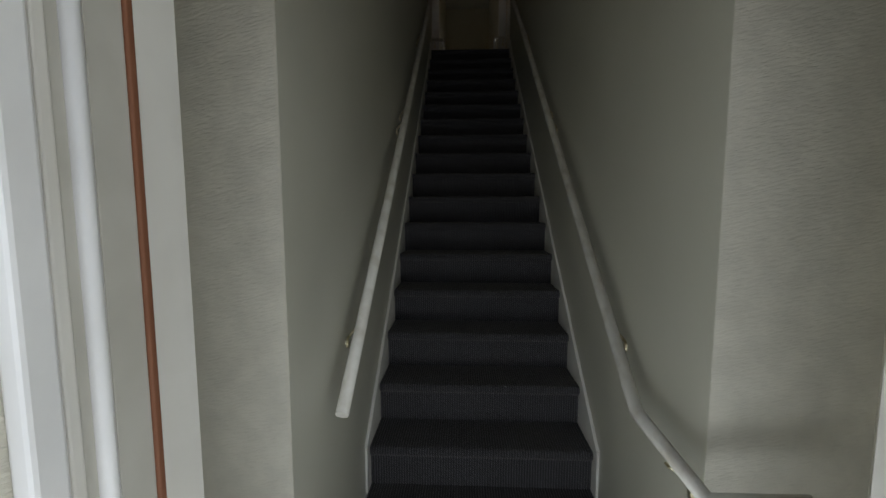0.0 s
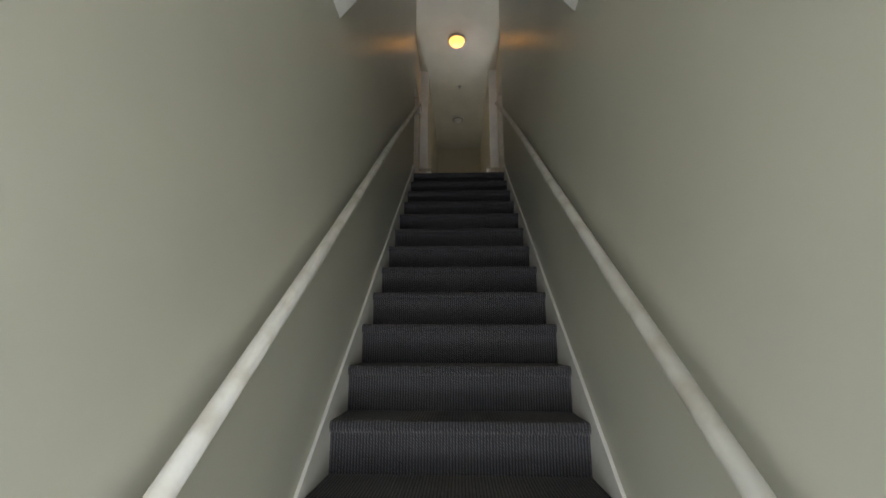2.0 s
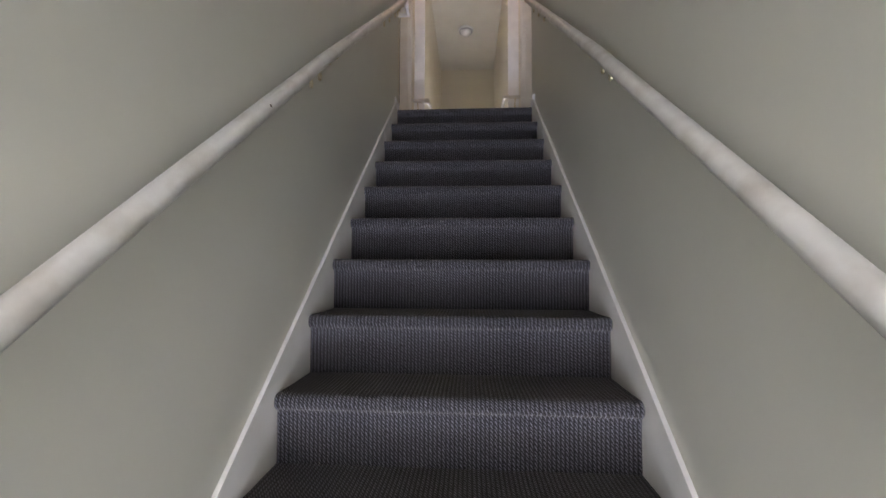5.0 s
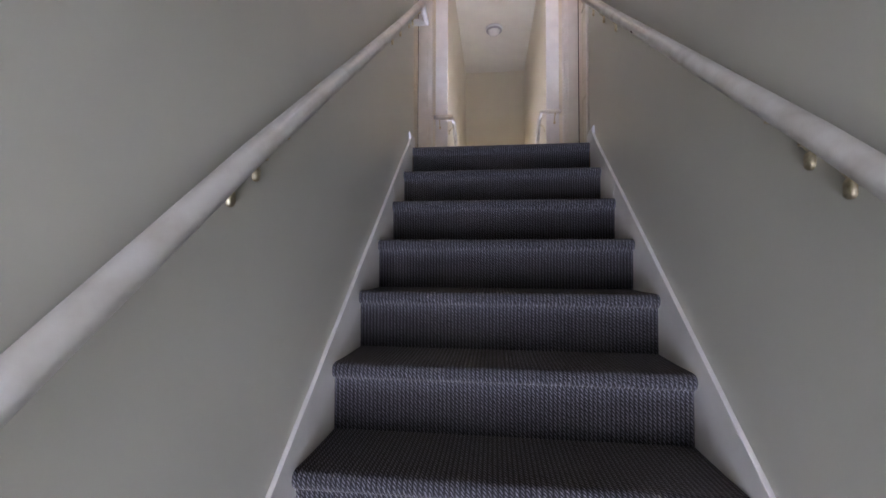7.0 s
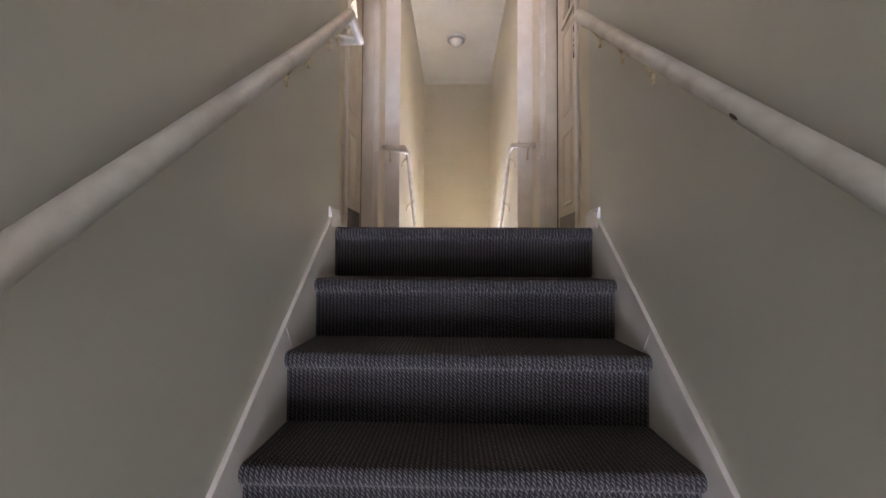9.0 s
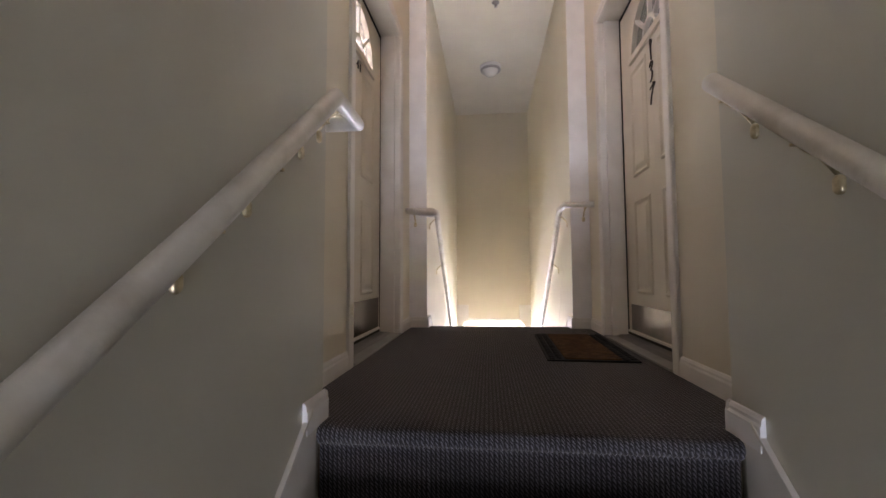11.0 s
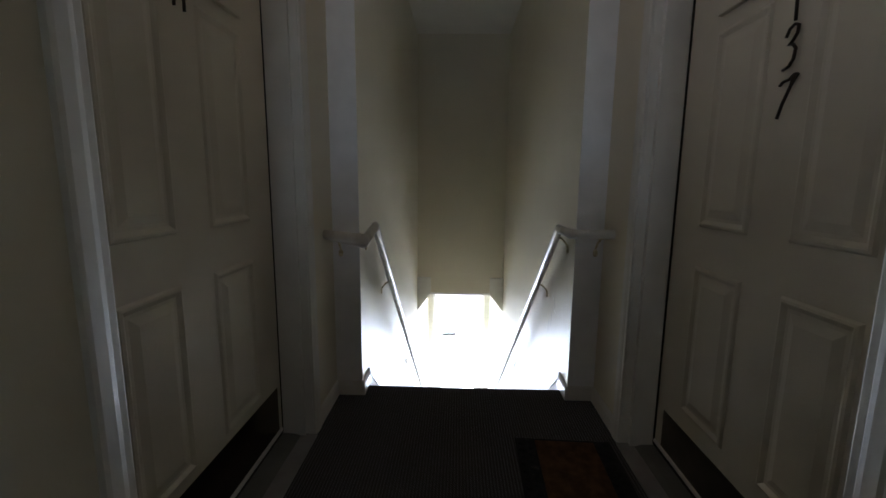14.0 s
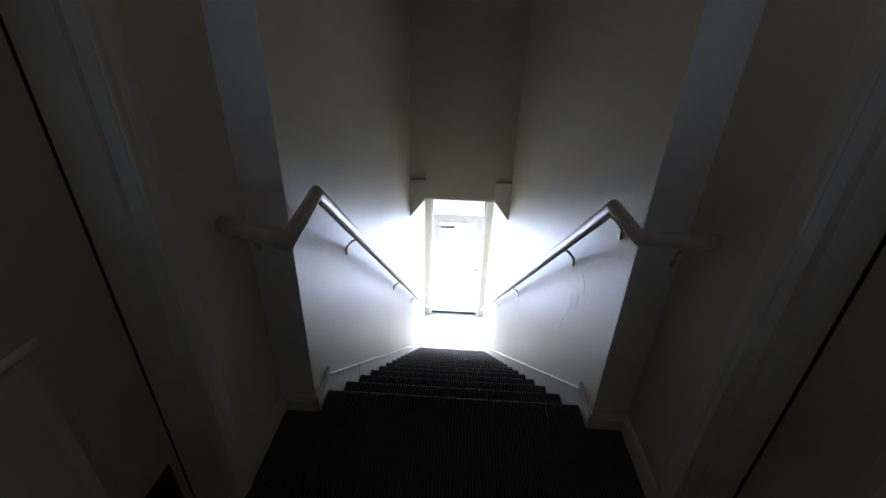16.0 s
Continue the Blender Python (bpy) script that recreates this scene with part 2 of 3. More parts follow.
# ---- structure ----
T = 0.14
for sx, side in ((-1, "west"), (1, "east")):
    def xs(a, b):
        return (sx * a, sx * b) if sx > 0 else (sx * b, sx * a)
    x0, x1 = xs(WW, LW + 0.3)
    # South walls take the greyer copy, with their dimmer light in the colour.
    structure("wall_stair_south_" + side, box(x0, x1, YV1, Y1, ZB, ZC), WALL_SHADED, "cream painted stair wall with satin sheen")
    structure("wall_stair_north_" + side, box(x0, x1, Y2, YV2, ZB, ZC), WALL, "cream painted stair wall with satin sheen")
    x0, x1 = xs(WW + 0.0005, LW)
    # South daylight on the return, put into a thin brighter white sheet.
    structure("trim_return_" + side, box(x0, x1, Y2 - 0.003, Y2 + 0.001, 0, ZC), ENAMEL_LIT, "return beside the far stair, whitened for south daylight")
    # landing wall with its doorway
    bm = bmesh.new()
    x0, x1 = xs(LW, LW + 0.2)
    box_into(bm, x0, x1, Y1, 0.722, -0.2, ZC)
    box_into(bm, x0, x1, 1.708, Y2, -0.2, ZC)
    box_into(bm, x0, x1, 0.722, 1.708, 2.07, ZC)
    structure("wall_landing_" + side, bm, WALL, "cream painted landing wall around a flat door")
    for y, s, nm in ((YV1, -1, "south"), (YV2, 1, "north")):
        x0, x1 = xs(WW + 0.001, LW + 0.3)
        structure("wall_return_%s_%s" % (nm, side), box(x0, x1, *sorted((y, y + s * 0.002)), ZB, ZE), STUCCO, "stippled plaster return beside the stair")
    for (ya, yb, nm) in ((YD1, YV1, "south"), (YV2, YD2, "north")):
        x0, x1 = xs(VW, VW + T)
        structure("wall_entry_%s_%s" % (nm, side), box(x0, x1, ya, yb, ZB, ZE + 0.2), STUCCO, "stippled cream entry wall")

for nm, ya, yb, half in (("south", YD1 - 0.24, YD1, 0.46), ("north", YD2, YD2 + 0.24, 0.47)):
    bm = bmesh.new()
    box_into(bm, -1.4, -half, ya, yb, ZB - 0.1, ZC + 0.3)
    box_into(bm, half, 1.4, ya, yb, ZB - 0.1, ZC + 0.3)
    # The north opening runs higher for an assumed transom.
    box_into(bm, -half, half, ya, yb, ZB + (2.08 if nm == "south" else 2.86), ZC + 0.3)
    structure("wall_entrance_" + nm, bm, STUCCO, "stippled cream wall around the entrance door")

# unseen walls added outside the south entrance to keep side light off the jambs
for sx, side in ((-1, "west"), (1, "east")):
    structure("wall_porch_" + side, box(*sorted((sx * 1.0, sx * 1.14)), YD1 - 1.5, YD1 - 0.24, ZB - 0.16, ZC), STUCCO, "plain stippled porch wall")

# header walls with chamfered brackets
for nm, y, s in (("south", YH1, -1), ("north", YH2, 1)):
    ya, yb = sorted((y, y + s * 0.2))
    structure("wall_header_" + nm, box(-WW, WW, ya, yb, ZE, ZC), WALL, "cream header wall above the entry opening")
    # Light on the header's lower edge, drawn as brighter white beads.
    structure("trim_header_" + nm, box(-0.371, 0.371, *sorted((y - s * 0.006, y + s * 0.2)), ZE - 0.006, ZE - 0.0005), ENAMEL_LIT, "white bead brightened as the lit lower edge of the header")
    structure("trim_header_face_" + nm, box(-0.371, 0.371, *sorted((y - s * 0.006, y - s * 0.0005)), ZE, ZE + 0.018, 0.002), ENAMEL_LIT, "white bead brightened as the lit lower edge of the header")
    for sx, side in ((-1, "west"), (1, "east")):
        pts = [(sx * WW, -0.05), (sx * 0.372, -0.05), (sx * 0.372, ZE + 0.01), (sx * WW, -0.47)]
        ya, yb = sorted((y - s * 0.05, y + s * 0.2))
        structure("trim_bracket_%s_%s" % (nm, side), prism(pts, "y", ya, yb), TRIM, "pale boxed corner under the header")
    y0, y1 = sorted((y + s * 0.2, YD1 if s < 0 else YD2))
    structure("ceiling_entry_" + nm, box(-1.1, 1.1, y0, y1, ZE, ZE + 0.2), CEIL, "white entry ceiling")
structure("ceiling", box(-1.0, 1.0, YH1 - 0.3, YH2 + 0.3, ZC, ZC + 0.15), CEIL, "white painted ceiling over stairs and landing")

# entry floors and ground
structure("floor_entry_south", box(-1.1, 1.1, YD1 - 0.24, -4.0, ZB - 0.15, ZB), TILE, "pale entry floor")
structure("floor_entry_north", box(-1.1, 1.1, 6.2, YD2 + 0.24, ZB - 0.15, ZB), TILE, "pale entry floor")
structure("ground", box(-400, 400, -400, 400, ZB - 0.3, ZB - 0.16), CONC, "grey concrete ground outside")


# ---- carpet ----
def ribbed(name, profile, half, h=0.0036):
    """A sheet of ribs side by side, swept along profile of (y, z)."""
    nx = round(2 * half / RIB) * 4
    prof = [Vector(p) for p in profile]
    nor = []
    for i in range(len(prof)):
        d = (prof[min(i + 1, len(prof) - 1)] - prof[max(i - 1, 0)]).normalized()
        nor.append(Vector((-d.y, d.x)))
    verts, faces = [], []
    for i in range(nx + 1):
        x = -half + 2 * half * i / nx
        o = h * (0.0, 0.75, 1.0, 0.75)[i % 4]
        for p, q in zip(prof, nor):
            verts.append((x, p.x + q.x * o, p.y + q.y * o))
    k = len(prof)
    for i in range(nx):
        for j in range(k - 1):
            a = i * k + j
            faces.append((a, a + k, a + k + 1, a + 1))
    return mesh_from(name, verts, faces, CARPET, True)


STEP_PROFILE = [(0.024, -RISE), (0.022, -0.06), (0.02, -0.044), (0.008, -0.041), (0.001, -0.034), (-0.002, -0.022), (0.001, -0.009), (0.009, -0.002), (0.02, 0.0), (0.12, -0.002), (RUN + 0.024, 0.0)]
step_mesh = ribbed("carpet_step", STEP_PROFILE, NW)


def staircase(name, m):
    st = thing(name, (0, 0, 0), "straight stair in dark charcoal corded carpet", "stairs")
    st.matrix_world = m
    bm = bmesh.new()
    pts = [(0.03, -0.012)]
    for k in range(STEPS):
        pts += [(-RUN * k + 0.034, -RISE * k - 0.012), (-RUN * k + 0.034, -RISE * (k + 1) - 0.012)]
    pts += [(-RUN * 16 + 0.034, ZB - 0.12), (0.3, ZB - 0.12), (0.3, -0.012)]
    prism_into(bm, pts[1:], "x", -NW, NW)
    part("carcass", bm, BASE, st)
    for k in range(1, STEPS):
        ob = new("carpet_step", step_mesh)
        ob.parent = st
        ob.location = (0, -RUN * k, -RISE * k)
    top = ribbed("carpet_nosing", STEP_PROFILE[:-2] + [(Y1 + 0.03, 0.0)], NW)
    ob = new("carpet_nosing", top)
    ob.parent = st
    return st


staircase("staircase", pose(0, 0, 0))
staircase("staircase", pose(0, YF, 0, 0, 0, 180))
landing = new("floor_landing", ribbed("floor_landing", [(Y1 + 0.02, 0.0005), (1.0, 0.0005), (YF - Y1 - 0.02, 0.0005)], LW, 0.0022))
tagged(landing, "dark charcoal corded carpet on the landing", "floor", "", "structure")
entry_carpet = new("floor_carpet_south", ribbed("floor_carpet_south", [(YV1 - 0.1, ZB + 0.006), (-4.5, ZB + 0.006), (-RUN * 16 + 0.03, ZB + 0.006)], NW))
tagged(entry_carpet, "dark charcoal corded carpet at the foot of the stair", "floor", "", "structure")
structure("floor_slab", box(-1.0, 1.0, 0.04, YF - 0.04, -0.2, -0.006), BASE, "landing slab under the carpet")

# sloping skirting boards beside the steps
SK = 0.079
for nm, m in (("south", pose(0, 0, 0)), ("north", pose(0, YF, 0, 0, 0, 180))):
    for sx, side in ((-1, "west"), (1, "east")):
        yb = -RUN * 16 - 0.05
        pts = [(0.0, -0.3), (0.0, SK - 0.02), (-0.02, SK - 0.02), (yb, -RISE * 16.2 + SK), (yb, ZB), (yb + 0.3, ZB)]
        a, b = sorted((sx * NW * 1.0005, sx * WW))
        ob = structure("trim_skirting_%s_%s" % (nm, side), prism(pts, "x", a, b), TRIM, "white sloping skirting board along the stair")
        ob.matrix_world = m
        zt, zb = SK - 0.02, -RISE * 16.2 + SK
        cap = prism([(-0.03, zt - 0.012), (-0.03, zt + 0.001), (yb, zb + 0.002), (yb, zb - 0.01)], "x", *sorted((sx * (NW - 0.004), sx * (WW - 0.001))))
        bmesh.ops.bevel(cap, geom=cap.edges[:], offset=0.002, segments=2, affect="EDGES", profile=0.5)
        part("trim_cap", cap, TRIM, ob)
        xj = sx * (NW - 0.0002)
        zj = -0.5 * RISE / RUN
        part("joint", tube(((xj, -0.5, zj + 0.07), (xj, -0.44, zj - 0.02)), 0.0014, 6), ENAMEL_LIT, ob, "pale hairline butt joint in the board")


# ---- handrails ----
RX, RR = 0.475, 0.022
KNOTS = [(-4.66, -2.806), (-3.05, -1.529), (-1.8, -0.513), (-0.53, 0.474), (0.0, 0.884)]


def rail_z(y, far=False):
    return 0.892 + 0.815 * y if far else float(np.interp(y, [k[0] for k in KNOTS], [k[1] for k in KNOTS]))


def bracket(parent, at, out, zrail):
    """Brass arm from a wall rose to a saddle under the rail; out is the unit way from the wall to the rail, at lies on the wall."""
    o, p = Vector(out), Vector(at)
    gap = 0.064
    z0 = zrail - 0.094

    def w(d, z):
        return (p.x + o.x * d, p.y + o.y * d, z)
    br = part("bracket", tube([w(0.004, z0 + 0.016), w(0.018, z0 + 0.034), w(0.034, z0 + 0.052), w(0.052, z0 + 0.06), w(gap, zrail - RR - 0.002)], 0.0054, 12), BRASS, parent, "brass bracket", True)
    side = Vector((-o.y, o.x, 0))
    prof = [(math.cos(k * math.pi / 8) * 0.0108, math.sin(k * math.pi / 8) * 0.0108 + (0.007 if k <= 8 else -0.007)) for k in range(17)]
    bm = bmesh.new()
    rings = [[bm.verts.new(Vector(w(d, z0 - 0.004 + q[1] * f)) + side * (q[0] * f)) for q in prof] for d, f in ((0.0, 1.0), (0.005, 1.0), (0.008, 0.88), (0.0095, 0.6))]
    for ra, rb in zip(rings, rings[1:]):
        for k in range(17):
            bm.faces.new((ra[k], ra[(k + 1) % 17], rb[(k + 1) % 17], rb[k]))
    bm.faces.new(rings[-1])
    part("wall_plate", bm, BRASS, br, "", True)
    c = w(gap, 0)
    part("saddle", box(c[0] - 0.009, c[0] + 0.009, c[1] - 0.012, c[1] + 0.012, zrail - RR - 0.003, zrail - RR + 0.003, 0.0015), BRASS, br)
    return br


def handrail(m, sx, path, ys, label, far=False, ends=(), chips=()):
    r = thing("handrail", (0, 0, 0), label, "handrail", "stair handrails")
    rail = part("rail", tube(path, RR, 20), RAILP, r, "", True)
    for p in rail.data.polygons:
        p.use_smooth = len(p.vertices) == 4
    for y in ys:
        bracket(r, (sx * (RX + 0.064), y, 0), (-sx, 0, 0), rail_z(y, far))
    for y, ang, lng in chips:
        bm = bmesh.new()
        bmesh.ops.create_icosphere(bm, subdivisions=2, radius=1)
        c = Vector((sx * RX - sx * math.cos(radians(ang)) * (RR - 0.001), y, rail_z(y) + math.sin(radians(ang)) * (RR - 0.001)))
        bmesh.ops.transform(bm, matrix=Matrix.LocRotScale(c, Euler((radians(38), 0, 0)), (0.0035, lng, 0.005)), verts=bm.verts)
        part("chip", bm, WOOD, r, "dark chip in the paint", True)
    for x, y, o in ends:
        bracket(r, (x, y, 0), o, path[-1][2])
    r.matrix_world = m
    return r


slope = [(k[0], k[1]) for k in KNOTS[:-1]]
west = [(-RX, y, z) for y, z in slope] + [(-0.466, -0.05, 0.868), (-0.468, 0.145, 0.868), (-LW + 0.004, 0.145, 0.868)]
east = [(0.7, -5.03, -2.8), (RX, -5.03, -2.8), (RX, -4.63, -2.79)] + [(RX, y, z) for y, z in slope[1:]] + [(0.463, -0.05, 0.857)]
YS_W = (-4.36, -3.05, -2.9, -1.775, -1.69, -0.51, -0.33, -0.1, 0.01)
YS_E = (-4.85, -4.36, -3.05, -2.9, -1.775, -1.69, -0.51, -0.3, -0.08)
handrail(pose(0, 0, 0), -1, west, YS_W, "worn white wooden handrail returning to the landing wall", chips=((-2.24, 22, 0.004),))
handrail(pose(0, 0, 0), 1, east, YS_E, "worn white wooden handrail with brass brackets, cut off above", chips=((-0.98, -25, 0.017),))
for sx in (-1, 1):
    sag, lean = (0.042, 0.04) if sx > 0 else (0.0, 0.0)
    top = rail_z(0, True)
    path = [(sx * RX, -4.6, rail_z(-4.6, True)), (sx * RX, 0.02, top), (sx * RX, 0.245 + lean, top - sag), (sx * LW, 0.245, top - sag * 0.4)]
    handrail(pose(0, YF, 0, 0, 0, 180), sx, path, (-4.1, -2.95, -1.75, -0.46, -0.02), "white wooden handrail turning onto the landing on brass brackets", True, ((sx * 0.615, YF - Y2 + 0.07, (0, 1, 0)),))


# ---- flat doors ----
DY0, DY1, DZ0, DZ1 = 0.74, 1.686, 0.03, 2.05
FY, FZ, FR = 1.19, 1.695, 0.262


def arc(y, z, r, n, a0=0.0, a1=180.0):
    return [(y + r * math.cos(radians(a0 + (a1 - a0) * i / n)), z + r * math.sin(radians(a0 + (a1 - a0) * i / n))) for i in range(n + 1)]


def band(outer, inner, x0, x1):
    """A bar between two curves of (y, z), from x0 to x1."""
    bm = bmesh.new()
    for i in range(len(outer) - 1):
        prism_into(bm, [outer[i], outer[i + 1], inner[i + 1], inner[i]], "x", x0, x1)
    bmesh.ops.remove_doubles(bm, verts=bm.verts, dist=1e-5)
    return bm


def raised_panel(x, out, y0, y1, z0, z1):
    """Moulded panel: a rounded bead, a groove and a raised field."""
    bm = bmesh.new()
    rings = []
    for inset, h in ((0.0, 0.0), (0.006, 0.007), (0.013, 0.009), (0.019, 0.0055), (0.026, 0.0008), (0.036, 0.0008), (0.06, 0.008)):
        rings.append([bm.verts.new((x + out * h, y, z)) for y, z in ((y0 + inset, z0 + inset), (y1 - inset, z0 + inset), (y1 - inset, z1 - inset), (y0 + inset, z1 - inset))])
    for a, b in zip(rings, rings[1:]):
        for k in range(4):
            bm.faces.new((a[k], a[(k + 1) % 4], b[(k + 1) % 4], b[k]))
    bm.faces.new(rings[-1])
    return bm


def numeral(txt, size, m, parent, shear=0.0, thin=0.0):
    cu = bpy.data.curves.new("numeral", "FONT")
    cu.body, cu.size, cu.extrude, cu.shear, cu.align_x, cu.offset = txt, size, 0.004, shear, "CENTER", thin
    tmp = new("numeral_curve", cu)
    me = bpy.data.meshes.new_from_object(tmp.evaluated_get(bpy.context.evaluated_depsgraph_get()))
    bpy.data.objects.remove(tmp)
    me.materials.clear()
    me.materials.append(DIGIT)
    ob = new("numeral", me)
    ob.parent = parent
    ob.matrix_basis = m
    ob["label"] = "dark bronze numeral " + txt
    return ob


def flat_door(sx, nm, label):
    x, out = sx * DX, -sx
    d = thing("door_" + nm, (0, 0, 0), label, "door")
    d["kind"] = "structure"
    a, b = sorted((x, x + sx * 0.045))
    bm = box(a, b, DY0, DY1, DZ0, FZ)
    for y0, y1 in ((DY0, FY - FR), (FY + FR, DY1)):
        box_into(bm, a, b, y0, y1, FZ, DZ1)
    cur = arc(FY, FZ, FR, 24)
    for p, q in zip(cur, cur[1:]):
        prism_into(bm, [p, (p[0], DZ1), (q[0], DZ1), q], "x", a, b)
    bmesh.ops.remove_doubles(bm, verts=bm.verts, dist=1e-5)
    slab = part("slab", bm, DOORP, d)
    for y0, y1 in ((0.875, 1.105), (1.262, 1.508)):
        part("panel", raised_panel(x, out, y0, y1, 0.975, 1.615), DOORP, d)
        part("panel", raised_panel(x, out, y0, y1, 0.285, 0.835), DOORP, d)
    # fanlight
    fan = part("fanlight", band(arc(FY, FZ, FR + 0.032, 24), arc(FY, FZ, FR - 0.004, 24), x, x + out * 0.014), DOORP, d)
    part("sill_bar", box(*sorted((x, x + out * 0.018)), FY - FR - 0.05, FY + FR + 0.05, FZ - 0.035, FZ + 0.004, 0.004), DOORP, fan)
    part("hub_bar", band(arc(FY, FZ, 0.092, 14), arc(FY, FZ, 0.072, 14), x - out * 0.012, x + out * 0.01), TRIM, fan)
    for ang in (42, 90, 138):
        c, s_ = math.cos(radians(ang)), math.sin(radians(ang))
        pts = [(FY + c * 0.085 + s_ * 0.009, FZ + s_ * 0.085 - c * 0.009), (FY + c * FR + s_ * 0.009, FZ + s_ * FR - c * 0.009), (FY + c * FR - s_ * 0.009, FZ + s_ * FR + c * 0.009), (FY + c * 0.085 - s_ * 0.009, FZ + s_ * 0.085 + c * 0.009)]
        part("spoke", prism(pts, "x", *sorted((x - out * 0.012, x + out * 0.01))), TRIM, fan)
    g = part("pane", prism(arc(FY, FZ, FR, 24), "x", *sorted((x - out * 0.016, x - out * 0.022))), FROST, fan, "pale glass pane")
    g.visible_shadow = False
    part("kick_plate", box(*sorted((x - out * 0.001, x + out * 0.002)), 0.755, 1.655 if sx < 0 else 1.625, 0.06, 0.252 if sx < 0 else 0.215, 0.0008), KICK if sx < 0 else KICK2, d, "dark bronze kick plate")
    part("door_sweep", box(*sorted((x - out * 0.002, x + out * 0.006)), DY0 + 0.004, DY1 - 0.004, DZ0 + 0.01, DZ0 + 0.024, 0.002), TRIM, d)
    # Shade in the gap under the sweep, drawn as a black strip.
    part("gap_strip", box(*sorted((x - out * 0.002, x + out * 0.004)), DY0 + 0.004, DY1 - 0.004, DZ0 - 0.006, DZ0 + 0.0105, 0.001), GAP, d, "black strip drawn as the dark gap under the door")
    return d


west_door = flat_door(-1, "west", "white panelled flat door with numerals 141 and black kick plate")
east_door = flat_door(1, "east", "white panelled flat door with numerals 137 and bronze kick plate")
face_w = Matrix(((0, 0, 1, 0), (1, 0, 0, 0), (0, 1, 0, 0), (0, 0, 0, 1)))
face_e = Matrix(((0, 0, -1, 0), (-1, 0, 0, 0), (0, 1, 0, 0), (0, 0, 0, 1)))
for i, c in enumerate("141"):
    numeral(c, 0.078, Matrix.Translation((-DX + 0.012, 1.1 + 0.05 * i, 1.567)) @ face_w, west_door, 0.0, -0.0022)
SCRIPT = {"1": [(-0.012, 0.09), (-0.002, 0.106), (0.0, 0.11), (0.001, 0.06), (0.003, 0.0)],
          "3": [(-0.022, 0.08), (-0.014, 0.1), (0.002, 0.107), (0.015, 0.1), (0.015, 0.082), (0.004, 0.066), (-0.008, 0.058), (0.008, 0.056), (0.018, 0.044), (0.014, 0.02), (0.0, 0.005), (-0.02, 0.0)],
          "7": [(-0.024, 0.084), (-0.014, 0.092), (0.006, 0.094), (0.026, 0.103), (0.014, 0.075), (-0.004, 0.036), (-0.02, 0.0)]}
for c, z in zip("137", (1.53, 1.416, 1.294)):
    bm = tube([(u, v, 0.004 + 0.002 * math.sin(40 * v)) for u, v in SCRIPT[c]], 0.0042, 10)
    ob = part("numeral", bm, DIGIT, east_door, "dark bronze script numeral " + c, True)
    ob.matrix_basis = Matrix.Translation((DX - 0.006, 1.17, z)) @ face_e

